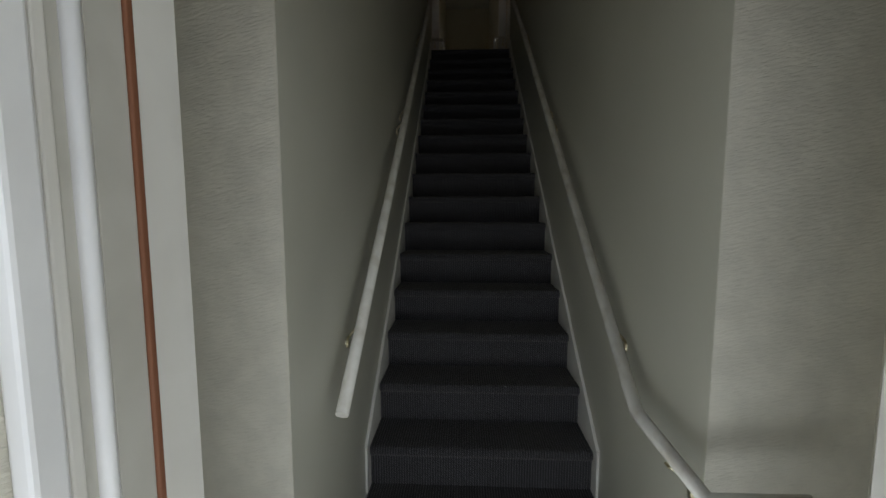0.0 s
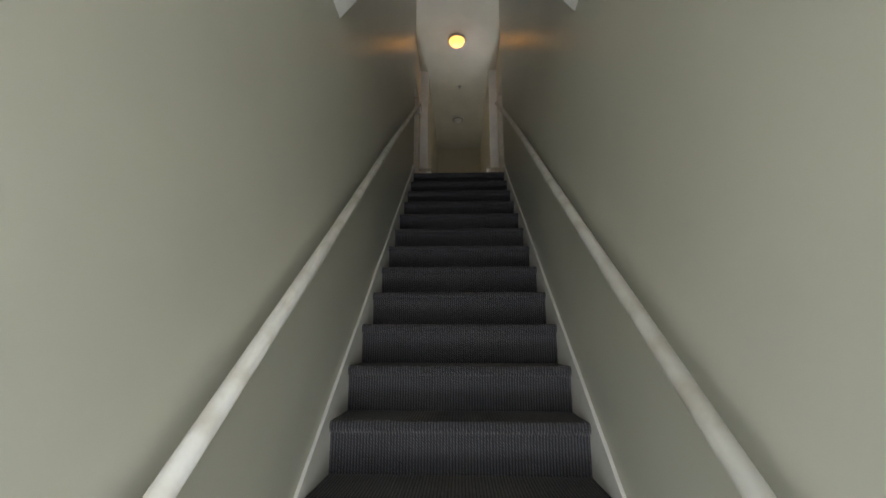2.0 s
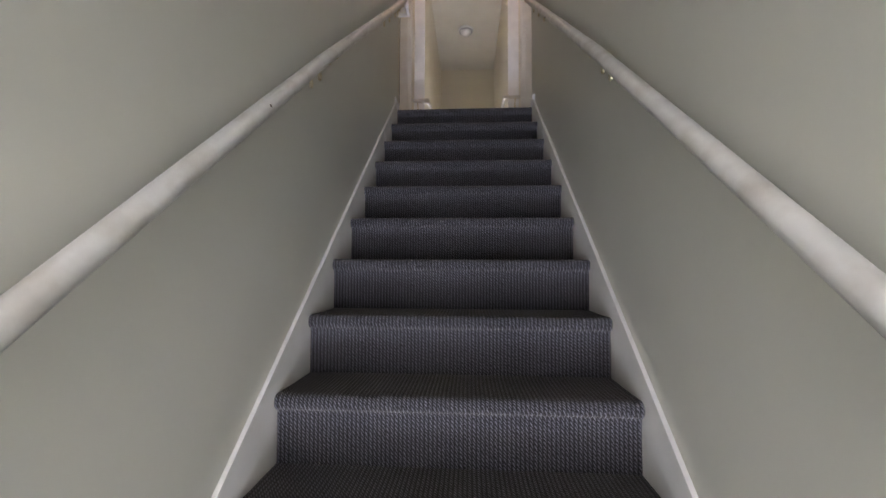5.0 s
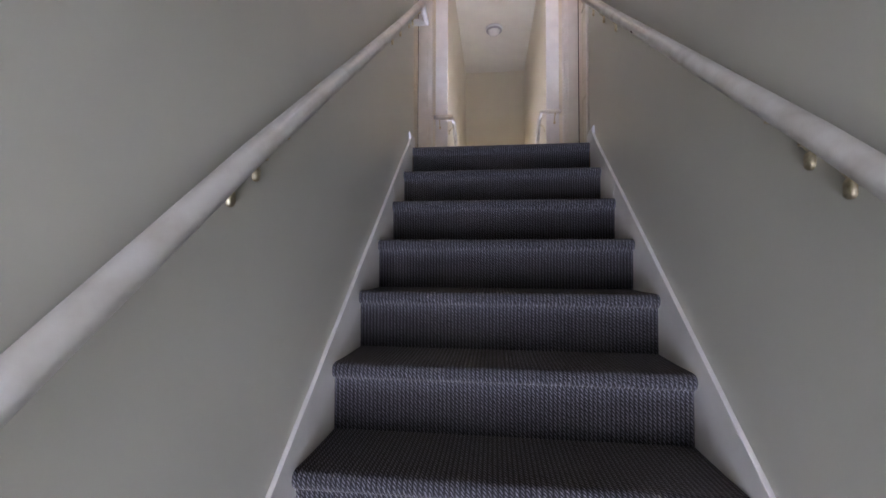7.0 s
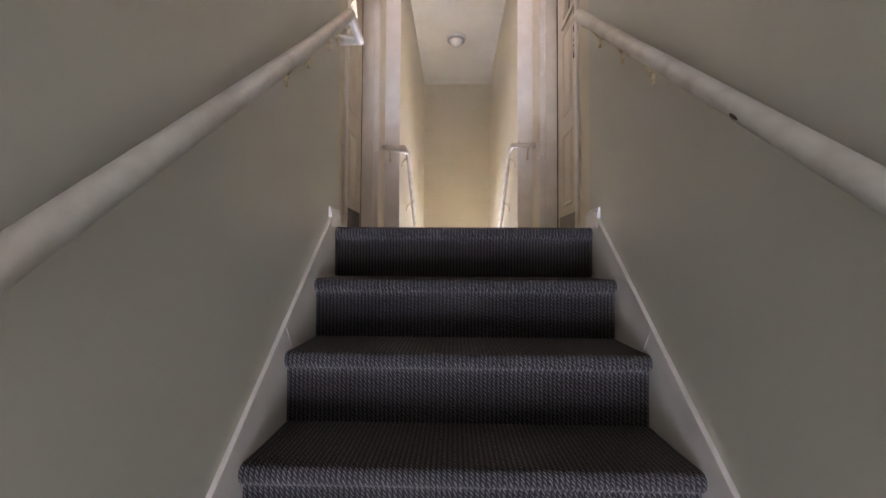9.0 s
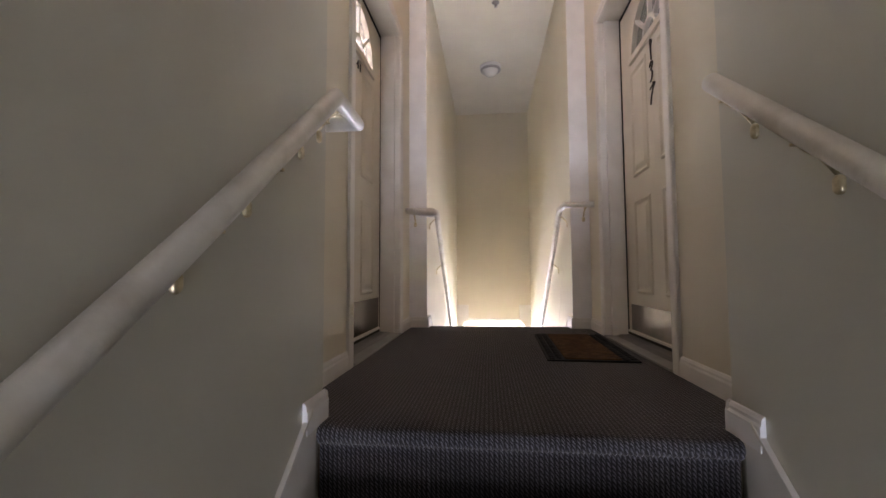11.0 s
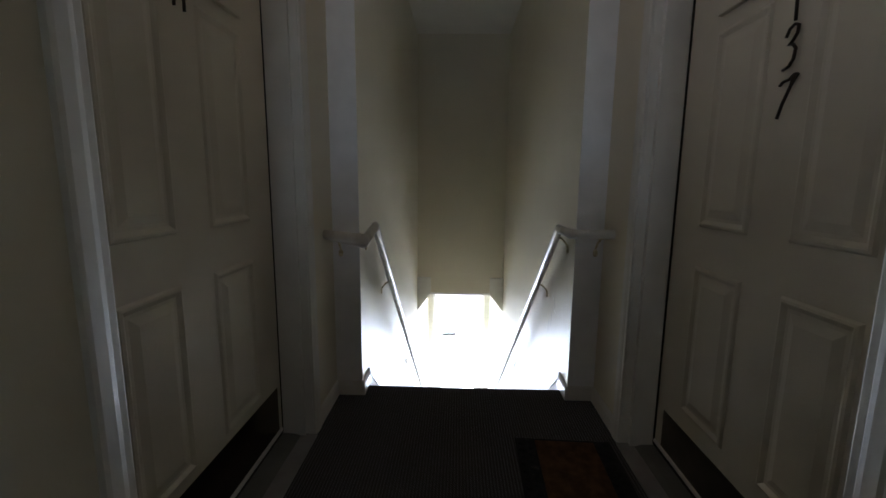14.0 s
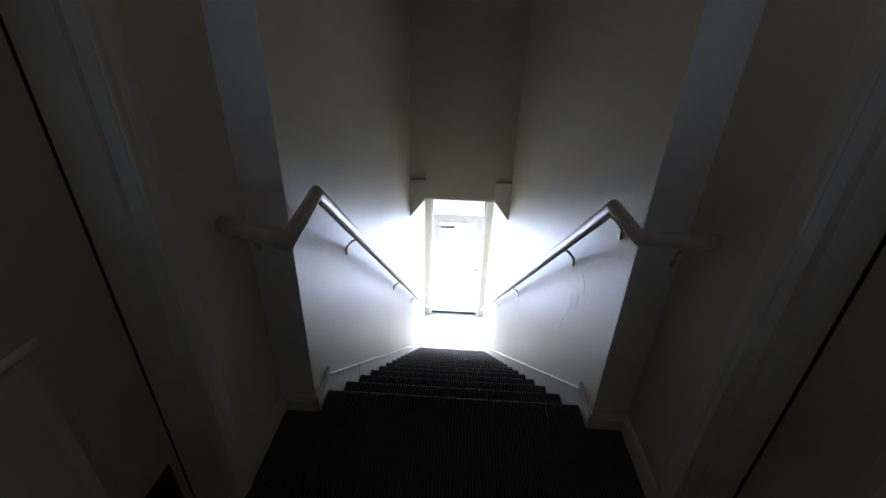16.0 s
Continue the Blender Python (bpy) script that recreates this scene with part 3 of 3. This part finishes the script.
# frames, casings and sills of the flat doors
OY0, OY1, OZ = 0.726, 1.705, 2.065
for sx, side in ((-1, "west"), (1, "east")):
    fr = thing("trim_door_frame_" + side, (0, 0, 0), "white painted door frame with moulded casing", "door frame")
    fr["kind"] = "structure"
    xa, xb = sx * (LW - 0.002), sx * (DX + 0.05)
    lo, hi = sorted((xa, xb))
    part("jamb", box(lo, hi, OY0 - 0.05, OY0, 0, OZ + 0.007), TRIM, fr)
    part("jamb", box(lo, hi, OY1, OY1 + 0.006, 0, OZ + 0.007), TRIM, fr)
    part("head", box(lo, hi, OY0, OY1, OZ, OZ + 0.006), TRIM, fr)
    lo, hi = sorted((sx * (DX + 0.004), sx * (DX + 0.04)))
    part("weatherstrip", box(lo, hi, DY1, OY1 + 0.001, 0.02, OZ), GAP, fr, "black weatherstrip")
    part("weatherstrip", box(lo, hi, OY0 - 0.001, DY0, 0.02, OZ), GAP, fr, "black weatherstrip")
    part("weatherstrip", box(lo, hi, OY0, OY1, DZ1, OZ + 0.001), GAP, fr, "black weatherstrip")

    # Proud black strips that draw the shade in the gaps around the door.
    g = DX - 0.006
    part("weatherstrip", box(*sorted((sx * g, sx * (DX + 0.008))), OY0, 1.683, DZ1 - 0.003, OZ - 0.004), GAP, fr, "black strip drawn as the gap above the door")
    if sx < 0:
        part("weatherstrip", box(-DX - 0.008, -DX + 0.004, DY1 - 0.001, DY1 + 0.004, 0.03, OZ - 0.002), GAP, fr, "narrow black strip drawn as the gap beside the door")
        part("stop", box(-DX - 0.01, -LW - 0.03, DY1 + 0.0035, OY1 + 0.0008, 0.012, OZ), TRIM, fr)
    else:
        part("weatherstrip", box(DX - 0.007, DX + 0.012, 1.677, 1.683, 0.03, OZ), GAP, fr, "black strip drawn as the gap beside the door")
        part("stop", box(LW + 0.03, DX + 0.01, 1.681, OY1 + 0.0008, 0.012, OZ), TRIM, fr)

    def casing(pts, ax, a, b):
        return part("casing", prism(pts, ax, a, b), TRIM, fr)

    def prof(c0, c1):
        """Stepped moulding from the opening's edge c0 out to c1."""
        w = c1 - c0
        return [(0, 0), (0.0095, 0), (0.0115, 0.06), (0.0115, 0.28), (0.013, 0.32), (0.016, 0.5), (0.0165, 0.88), (0.013, 1.0), (0, 1.0)], w
    for c0, c1 in ((OY0 - 0.004, OY0 - 0.072), (OY1 + 0.004, OY1 + 0.072)):
        p, w = prof(c0, c1)
        casing([(sx * (LW - h), c0 + w * k) for h, k in p], "z", 0, OZ + 0.072)
    p, w = prof(OZ + 0.004, OZ + 0.072)
    bm = bmesh.new()
    prism_into(bm, [(sx * (LW - h), OZ + 0.004 + w * k) for h, k in p], "y", OY0 - 0.0045, OY1 + 0.0045)
    part("casing", bm, TRIM, fr)
    sill = thing("trim_sill_" + side, (0, 0, 0), "grey metal door sill with pale front strip", "sill")
    sill["kind"] = "structure"
    part("plate", prism([(sx * (LW + 0.05), 0.001), (sx * (LW + 0.05), 0.012), (sx * (LW + 0.075), 0.02), (sx * (DX + 0.04), 0.024), (sx * (DX + 0.04), 0.001)], "y", OY0, OY1), SILL, sill)
    part("front_strip", box(*sorted((sx * (LW - 0.02), sx * (LW + 0.05))), OY0 - 0.002, OY1 + 0.002, 0.001, 0.013, 0.004), SILL2, sill, "scuffed pale strip")

# rooms behind the flat doors
for sx, side in ((-1, "west"), (1, "east")):
    bm = bmesh.new()
    a = sx * (LW + 0.2)
    b = sx * 2.3
    lo, hi = sorted((a, b))
    box_into(bm, *sorted((b, b + sx * 0.1)), 0.2, 2.2, -0.2, 2.6)
    for y in (0.2, 2.2):
        box_into(bm, lo, hi, y - 0.1 if y < 1 else y, y if y < 1 else y + 0.1, -0.2, 2.6)
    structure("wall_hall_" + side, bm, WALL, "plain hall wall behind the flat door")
    structure("ceiling_hall_" + side, box(lo, hi, 0.1, 2.3, 2.6, 2.7), CEIL, "plain hall ceiling")
    structure("floor_hall_" + side, box(lo, hi, 0.1, 2.3, -0.2, -0.01), TILE, "plain hall floor")
    # the hall is closed to the landing above and beside the door
# Dim fill lamp, added so that the east fanlight is not black.
area_lamp("hall_window_daylight_east", (2.25, 1.2, 1.75), (0, 1.2, 1.75), 1.4, 1.2, 0.3, (0.9, 0.95, 1))
area_lamp("hall_window_daylight", (-2.25, 1.2, 1.75), (0, 1.2, 1.75), 1.4, 1.2, 5.0, (1, 0.96, 0.98))

# ---- baseboards ----
BB = [(0, 0), (0.012, 0), (0.012, 0.055), (0.009, 0.062), (0.009, 0.07), (0.005, 0.078), (0, 0.08)]
for sx, side in ((-1, "west"), (1, "east")):
    b = thing("baseboard_" + side, (0, 0, 0), "white moulded baseboard around the landing corners", "baseboard")
    b["kind"] = "structure"
    for y0, y1 in ((Y1 - 0.012, OY0 - 0.072), (OY1 + 0.072, Y2 + 0.012)):
        part("board", prism([(sx * (LW - h), z) for h, z in BB], "y", y0, y1), TRIM, b)
    for y, s in ((Y1, 1), (Y2, -1)):
        part("board", prism([(y + s * h, z) for h, z in BB], "x", *sorted((sx * (WW - 0.012), sx * LW))), TRIM, b)
    # Board ends in brighter white than the boards, for light from the south.
    part("end_board", prism([(sx * (WW - h * 1.1), z) for h, z in BB], "y", -0.062, Y1 + 0.012), ENAMEL_LIT, b)
    part("end_board", prism([(sx * (WW - h * 1.1), z) for h, z in BB], "y", Y2 - 0.012, YF + 0.05), ENAMEL_LIT, b)

# ---- doormat ----
COIR = bumpy(vary(material("worn_coir", (0.2, 0.1, 0.045), 0.95, 0, 0.1), (0.055, 0.027, 0.013), (0.115, 0.058, 0.027), 26), 420, 0.006, 0.9)
RUBBER = bumpy(vary(material("black_rubber", (0.02, 0.02, 0.021), 0.85, 0, 0.15), (0.01, 0.01, 0.011), (0.022, 0.022, 0.023), 18), 200, 0.002, 0.6)
INK = bumpy(vary(material("faded_dark_print", (0.09, 0.05, 0.03), 0.95, 0, 0.1), (0.05, 0.024, 0.012), (0.1, 0.047, 0.021), 30, 0.3, 0.7), 420, 0.006, 0.9)
mat_ob = thing("doormat", (0.41, 1.3, 0.0035), "worn brown coir doormat with patterned black rubber borders", "doormat")
mat_ob.rotation_euler = (0, 0, radians(-2.0))
part("backing", box(-0.205, 0.205, -0.415, 0.415, 0.0, 0.008, 0.003), RUBBER, mat_ob)
part("coir", box(-0.122, 0.128, -0.395, 0.395, 0.0075, 0.0135, 0.002), COIR, mat_ob, "brown coir pile")
part("print", box(-0.03, 0.03, -0.2, 0.16, 0.0128, 0.0142, 0.0005), INK, mat_ob, "faded dark print")
for side in (-1, 1):
    for i in range(18):
        y = -0.385 + i * 0.0453
        bm = bmesh.new()
        for j in (-1, 1):
            r = bmesh.ops.create_cone(bm, cap_ends=True, segments=10, radius1=0.017, radius2=0.011, depth=0.006)
            bmesh.ops.transform(bm, matrix=pose(side * 0.163 + j * 0.017, y + j * 0.009, 0.0105, 0, 0, 35 * j), verts=r["verts"])
        part("rubber_stud", bm, RUBBER, mat_ob)

# ---- ceiling fittings ----
RING = bumpy(material("grey_plastic_ring", (0.4, 0.39, 0.37), 0.45), 80, 0.0004, 0.3)
def ceiling_light(y, r, lit, label):
    o = thing("ceiling_light", (-0.02, y, ZC), label, "ceiling light", "ceiling lights")
    part("base", lathe([(r * 0.2, -0.0002), (r, -0.0005), (r * 1.02, -0.012), (r * 0.98, -0.03), (r * 0.9, -0.034), (0.0, -0.034)], (0, 0, 0)), PLASTIC if not lit else TRIM, o, "", True)
    k = r * (0.92 if lit else 0.72)
    if not lit:
        part("ring", lathe([(r * 0.7, -0.0335), (r * 0.93, -0.0335), (r * 0.96, -0.04), (r * 0.94, -0.052), (r * 0.86, -0.056), (r * 0.76, -0.054), (r * 0.7, -0.045)], (0, 0, 0)), RING, o, "grey retaining ring", True)
    part("shade", lathe([(k, -0.03), (k * 0.99, -0.05), (k * 0.9, -0.075), (k * 0.72, -0.098), (k * 0.45, -0.113), (k * 0.2, -0.119), (0, -0.12)], (0, 0, 0)), LIT if lit else OPAL, o, "glowing amber glass shade" if lit else "unlit opal glass shade", True)
    return o


ceiling_light(1.285, 0.135, True, "lit amber glass dome light on the ceiling")
ceiling_light(3.735, 0.125, False, "unlit white dome light on the ceiling")
sp = thing("sprinkler_head", (0.02, 2.57, ZC), "small chrome sprinkler head on the ceiling", "sprinkler")
part("plate", lathe([(0.0, -0.0005), (0.034, -0.001), (0.032, -0.007), (0.012, -0.01), (0.01, -0.02), (0, -0.02)], (0, 0, 0), 20), STEEL, sp, "", True)
part("deflector", lathe([(0.0, -0.019), (0.006, -0.019), (0.006, -0.036), (0.016, -0.037), (0.016, -0.04), (0, -0.04)], (0, 0, 0), 16), STEEL, sp, "", True)

# ---- south entrance frame ----
fr = thing("door_frame_south", (0, 0, 0), "white entrance door frame with brown weatherstrip", "door frame")
fr["kind"] = "structure"
for sx in (-1, 1):
    part("jamb", box(*sorted((sx * 0.46, sx * 0.44)), YD1 - 0.068, YD1 + 0.004, ZB, ZB + 2.06, 0.002), TRIM, fr)
    part("weatherstrip", box(*sorted((sx * 0.455, sx * 0.437)), YD1 - 0.079, YD1 - 0.069, ZB, ZB + 2.06, 0.002), BROWN, fr, "brown weatherstrip")
    part("stop", box(*sorted((sx * 0.46, sx * 0.441)), YD1 - 0.128, YD1 - 0.079, ZB, ZB + 2.06, 0.002), STOPP, fr)
    part("bead", tube([(sx * 0.446, YD1 - 0.137, ZB), (sx * 0.446, YD1 - 0.137, ZB + 2.1)], 0.0095, 12), ENAMEL_LIT, fr, "", True)
    part("fillet", box(*sorted((sx * 0.46, sx * 0.449)), YD1 - 0.159, YD1 - 0.144, ZB, ZB + 2.1, 0.002), STOPP, fr)
    part("fillet", box(*sorted((sx * 0.46, sx * 0.444)), YD1 - 0.177, YD1 - 0.162, ZB, ZB + 2.1, 0.003), TRIM, fr)
    part("outer_board", box(*sorted((sx * 0.46, sx * 0.438)), YD1 - 0.216, YD1 - 0.182, ZB, ZB + 2.1, 0.005), ENAMEL_LIT, fr)
part("head", box(-0.44, 0.44, YD1 - 0.2, YD1 + 0.003, ZB + 2.03, ZB + 2.08, 0.002), TRIM, fr)
part("threshold", box(-0.44, 0.44, YD1 - 0.2, YD1, ZB, ZB + 0.018, 0.004), SILL, fr)

# ---- north entrance door ----
nd = thing("door_north", (0, 0, 0), "closed white entrance door with a tall clear glass", "door")
nd["kind"] = "structure"
y0, y1 = YD2 + 0.045, YD2 + 0.09
ZD = ZB + 0.025
# Brighter white than the trim, to give the inside face its glare.
for sx in (-1, 1):
    part("stile", box(*sorted((sx * 0.425, sx * 0.305)), y0, y1, ZD, ZB + 2.05, 0.003), ENAMEL_LIT, nd)
    part("frame_post", box(*sorted((sx * 0.47, sx * 0.43)), YD2 - 0.004, YD2 + 0.14, ZB, ZB + 2.862, 0.003), ENAMEL_LIT, nd)
part("frame_head", box(-0.43, 0.43, YD2 - 0.004, YD2 + 0.14, ZB + 2.055, ZB + 2.085, 0.003), ENAMEL_LIT, nd)
# Assumed transom, added so that the wall above the door reads bright white.
part("assumed_transom_head", box(-0.43, 0.43, YD2 - 0.004, YD2 + 0.14, ZB + 2.82, ZB + 2.862, 0.003), ENAMEL_LIT, nd)
tr = part("assumed_transom_pane", box(-0.43, 0.43, YD2 + 0.07, YD2 + 0.076, ZB + 2.085, ZB + 2.82), GLASS, nd, "assumed clear glass transom above the door")
tr.visible_shadow = False
part("top_rail", box(-0.305, 0.305, y0, y1, ZB + 1.9, ZB + 2.05, 0.003), ENAMEL_LIT, nd)
part("bottom_rail", box(-0.305, 0.305, y0, y1, ZD, ZB + 0.2, 0.003), ENAMEL_LIT, nd)
pane = part("pane", box(-0.305, 0.305, y0 + 0.018, y0 + 0.024, ZB + 0.2, ZB + 1.9), GLASS, nd, "clear glass pane")
pane.visible_shadow = False
part("door_sweep", box(-0.42, 0.42, y0 - 0.006, y0 + 0.002, ZD - 0.015, ZD + 0.03, 0.002), GAP, nd, "dark door sweep")
closer = part("door_closer", box(-0.3, -0.04, y0 - 0.055, y0, ZB + 1.815, ZB + 1.875, 0.006), STEEL, nd, "grey door closer")
part("closer_arm", tube([(-0.08, y0 - 0.03, ZB + 1.885), (0.1, y0 - 0.11, ZB + 1.89), (0.12, y0 - 0.02, ZB + 1.96)], 0.008, 8), STEEL, closer)
part("closer_spindle", tube([(-0.08, y0 - 0.03, ZB + 1.87), (-0.08, y0 - 0.03, ZB + 1.892)], 0.012, 10), STEEL, closer)
handle = part("handle", tube([(0.37, y0 - 0.055, ZB + 1.02), (0.3, y0 - 0.055, ZB + 1.02)], 0.009, 10), STEEL, nd, "steel lever", True)
part("handle_rose", tube([(0.37, y0 - 0.06, ZB + 1.02), (0.37, y0 + 0.001, ZB + 1.02)], 0.016, 14), STEEL, handle)

# ---- outside, north: low planting by the path ----
LEAF = vary(material("blue_green_leaves", (0.1, 0.17, 0.2), 0.6), (0.08, 0.14, 0.19), (0.13, 0.2, 0.26), 8)
rng = random.Random(4)
for bx in (-0.55, 0.0, 0.5):
    sh = thing("shrub", (bx, 9.45 + rng.uniform(-0.1, 0.1), ZB - 0.16), "low blue-green shrub beside the path", "shrub", "shrubs by the path")
    part("stem", tube([(0, 0, 0), (0.02, 0.01, 0.2), (0.0, 0.03, 0.38)], 0.012, 6), BASE, sh)
    vs, fs = [], []
    for k in range(420):
        a, u, r_ = rng.uniform(0, 6.28), rng.uniform(0.05, 1), rng.uniform(0.5, 1)
        c = Vector((math.cos(a) * 0.32 * r_ * (1 - 0.4 * u), math.sin(a) * 0.28 * r_ * (1 - 0.4 * u), 0.08 + 0.52 * u * (0.8 + 0.2 * r_)))
        q = Euler((rng.uniform(0, 6), rng.uniform(0, 6), rng.uniform(0, 6))).to_matrix()
        base = len(vs)
        for p in ((-0.03, 0, 0), (0, -0.013, 0.004), (0.03, 0, 0), (0, 0.013, 0.004)):
            vs.append(tuple(c + q @ Vector(p)))
        fs.append((base, base + 1, base + 2, base + 3))
    cr = new("crown", mesh_from("crown", vs, fs, LEAF))
    cr.parent = sh

# ---- scuffs on the far stair wall ----
SCUFF = material("pale_scuff", (0.56, 0.54, 0.5), 0.7)
for k, (y, z, lng, lean, bow) in enumerate(((2.62, 0.2, 0.2, 110, 0.05), (2.48, 0.42, 0.1, 35, 0.03), (2.43, 0.38, 0.08, 20, -0.02), (2.7, 0.02, 0.16, 112, 0.04), (2.56, 0.16, 0.12, 130, -0.03), (2.52, 0.3, 0.09, 95, 0.02))):
    pts = []
    for i in range(9):
        u = i / 8 - 0.5
        c, q = u * lng, bow * (0.25 - u * u) * 2
        a = radians(lean)
        pts.append((WW - 0.0004, y + c * math.cos(a) - q * math.sin(a), z + c * math.sin(a) + q * math.cos(a)))
    part("scuff", tube(pts, 0.0006 + 0.0003 * (k % 2), 6), SCUFF, bpy.data.objects["wall_stair_north_east"], "grey scuff mark on the paint", True)
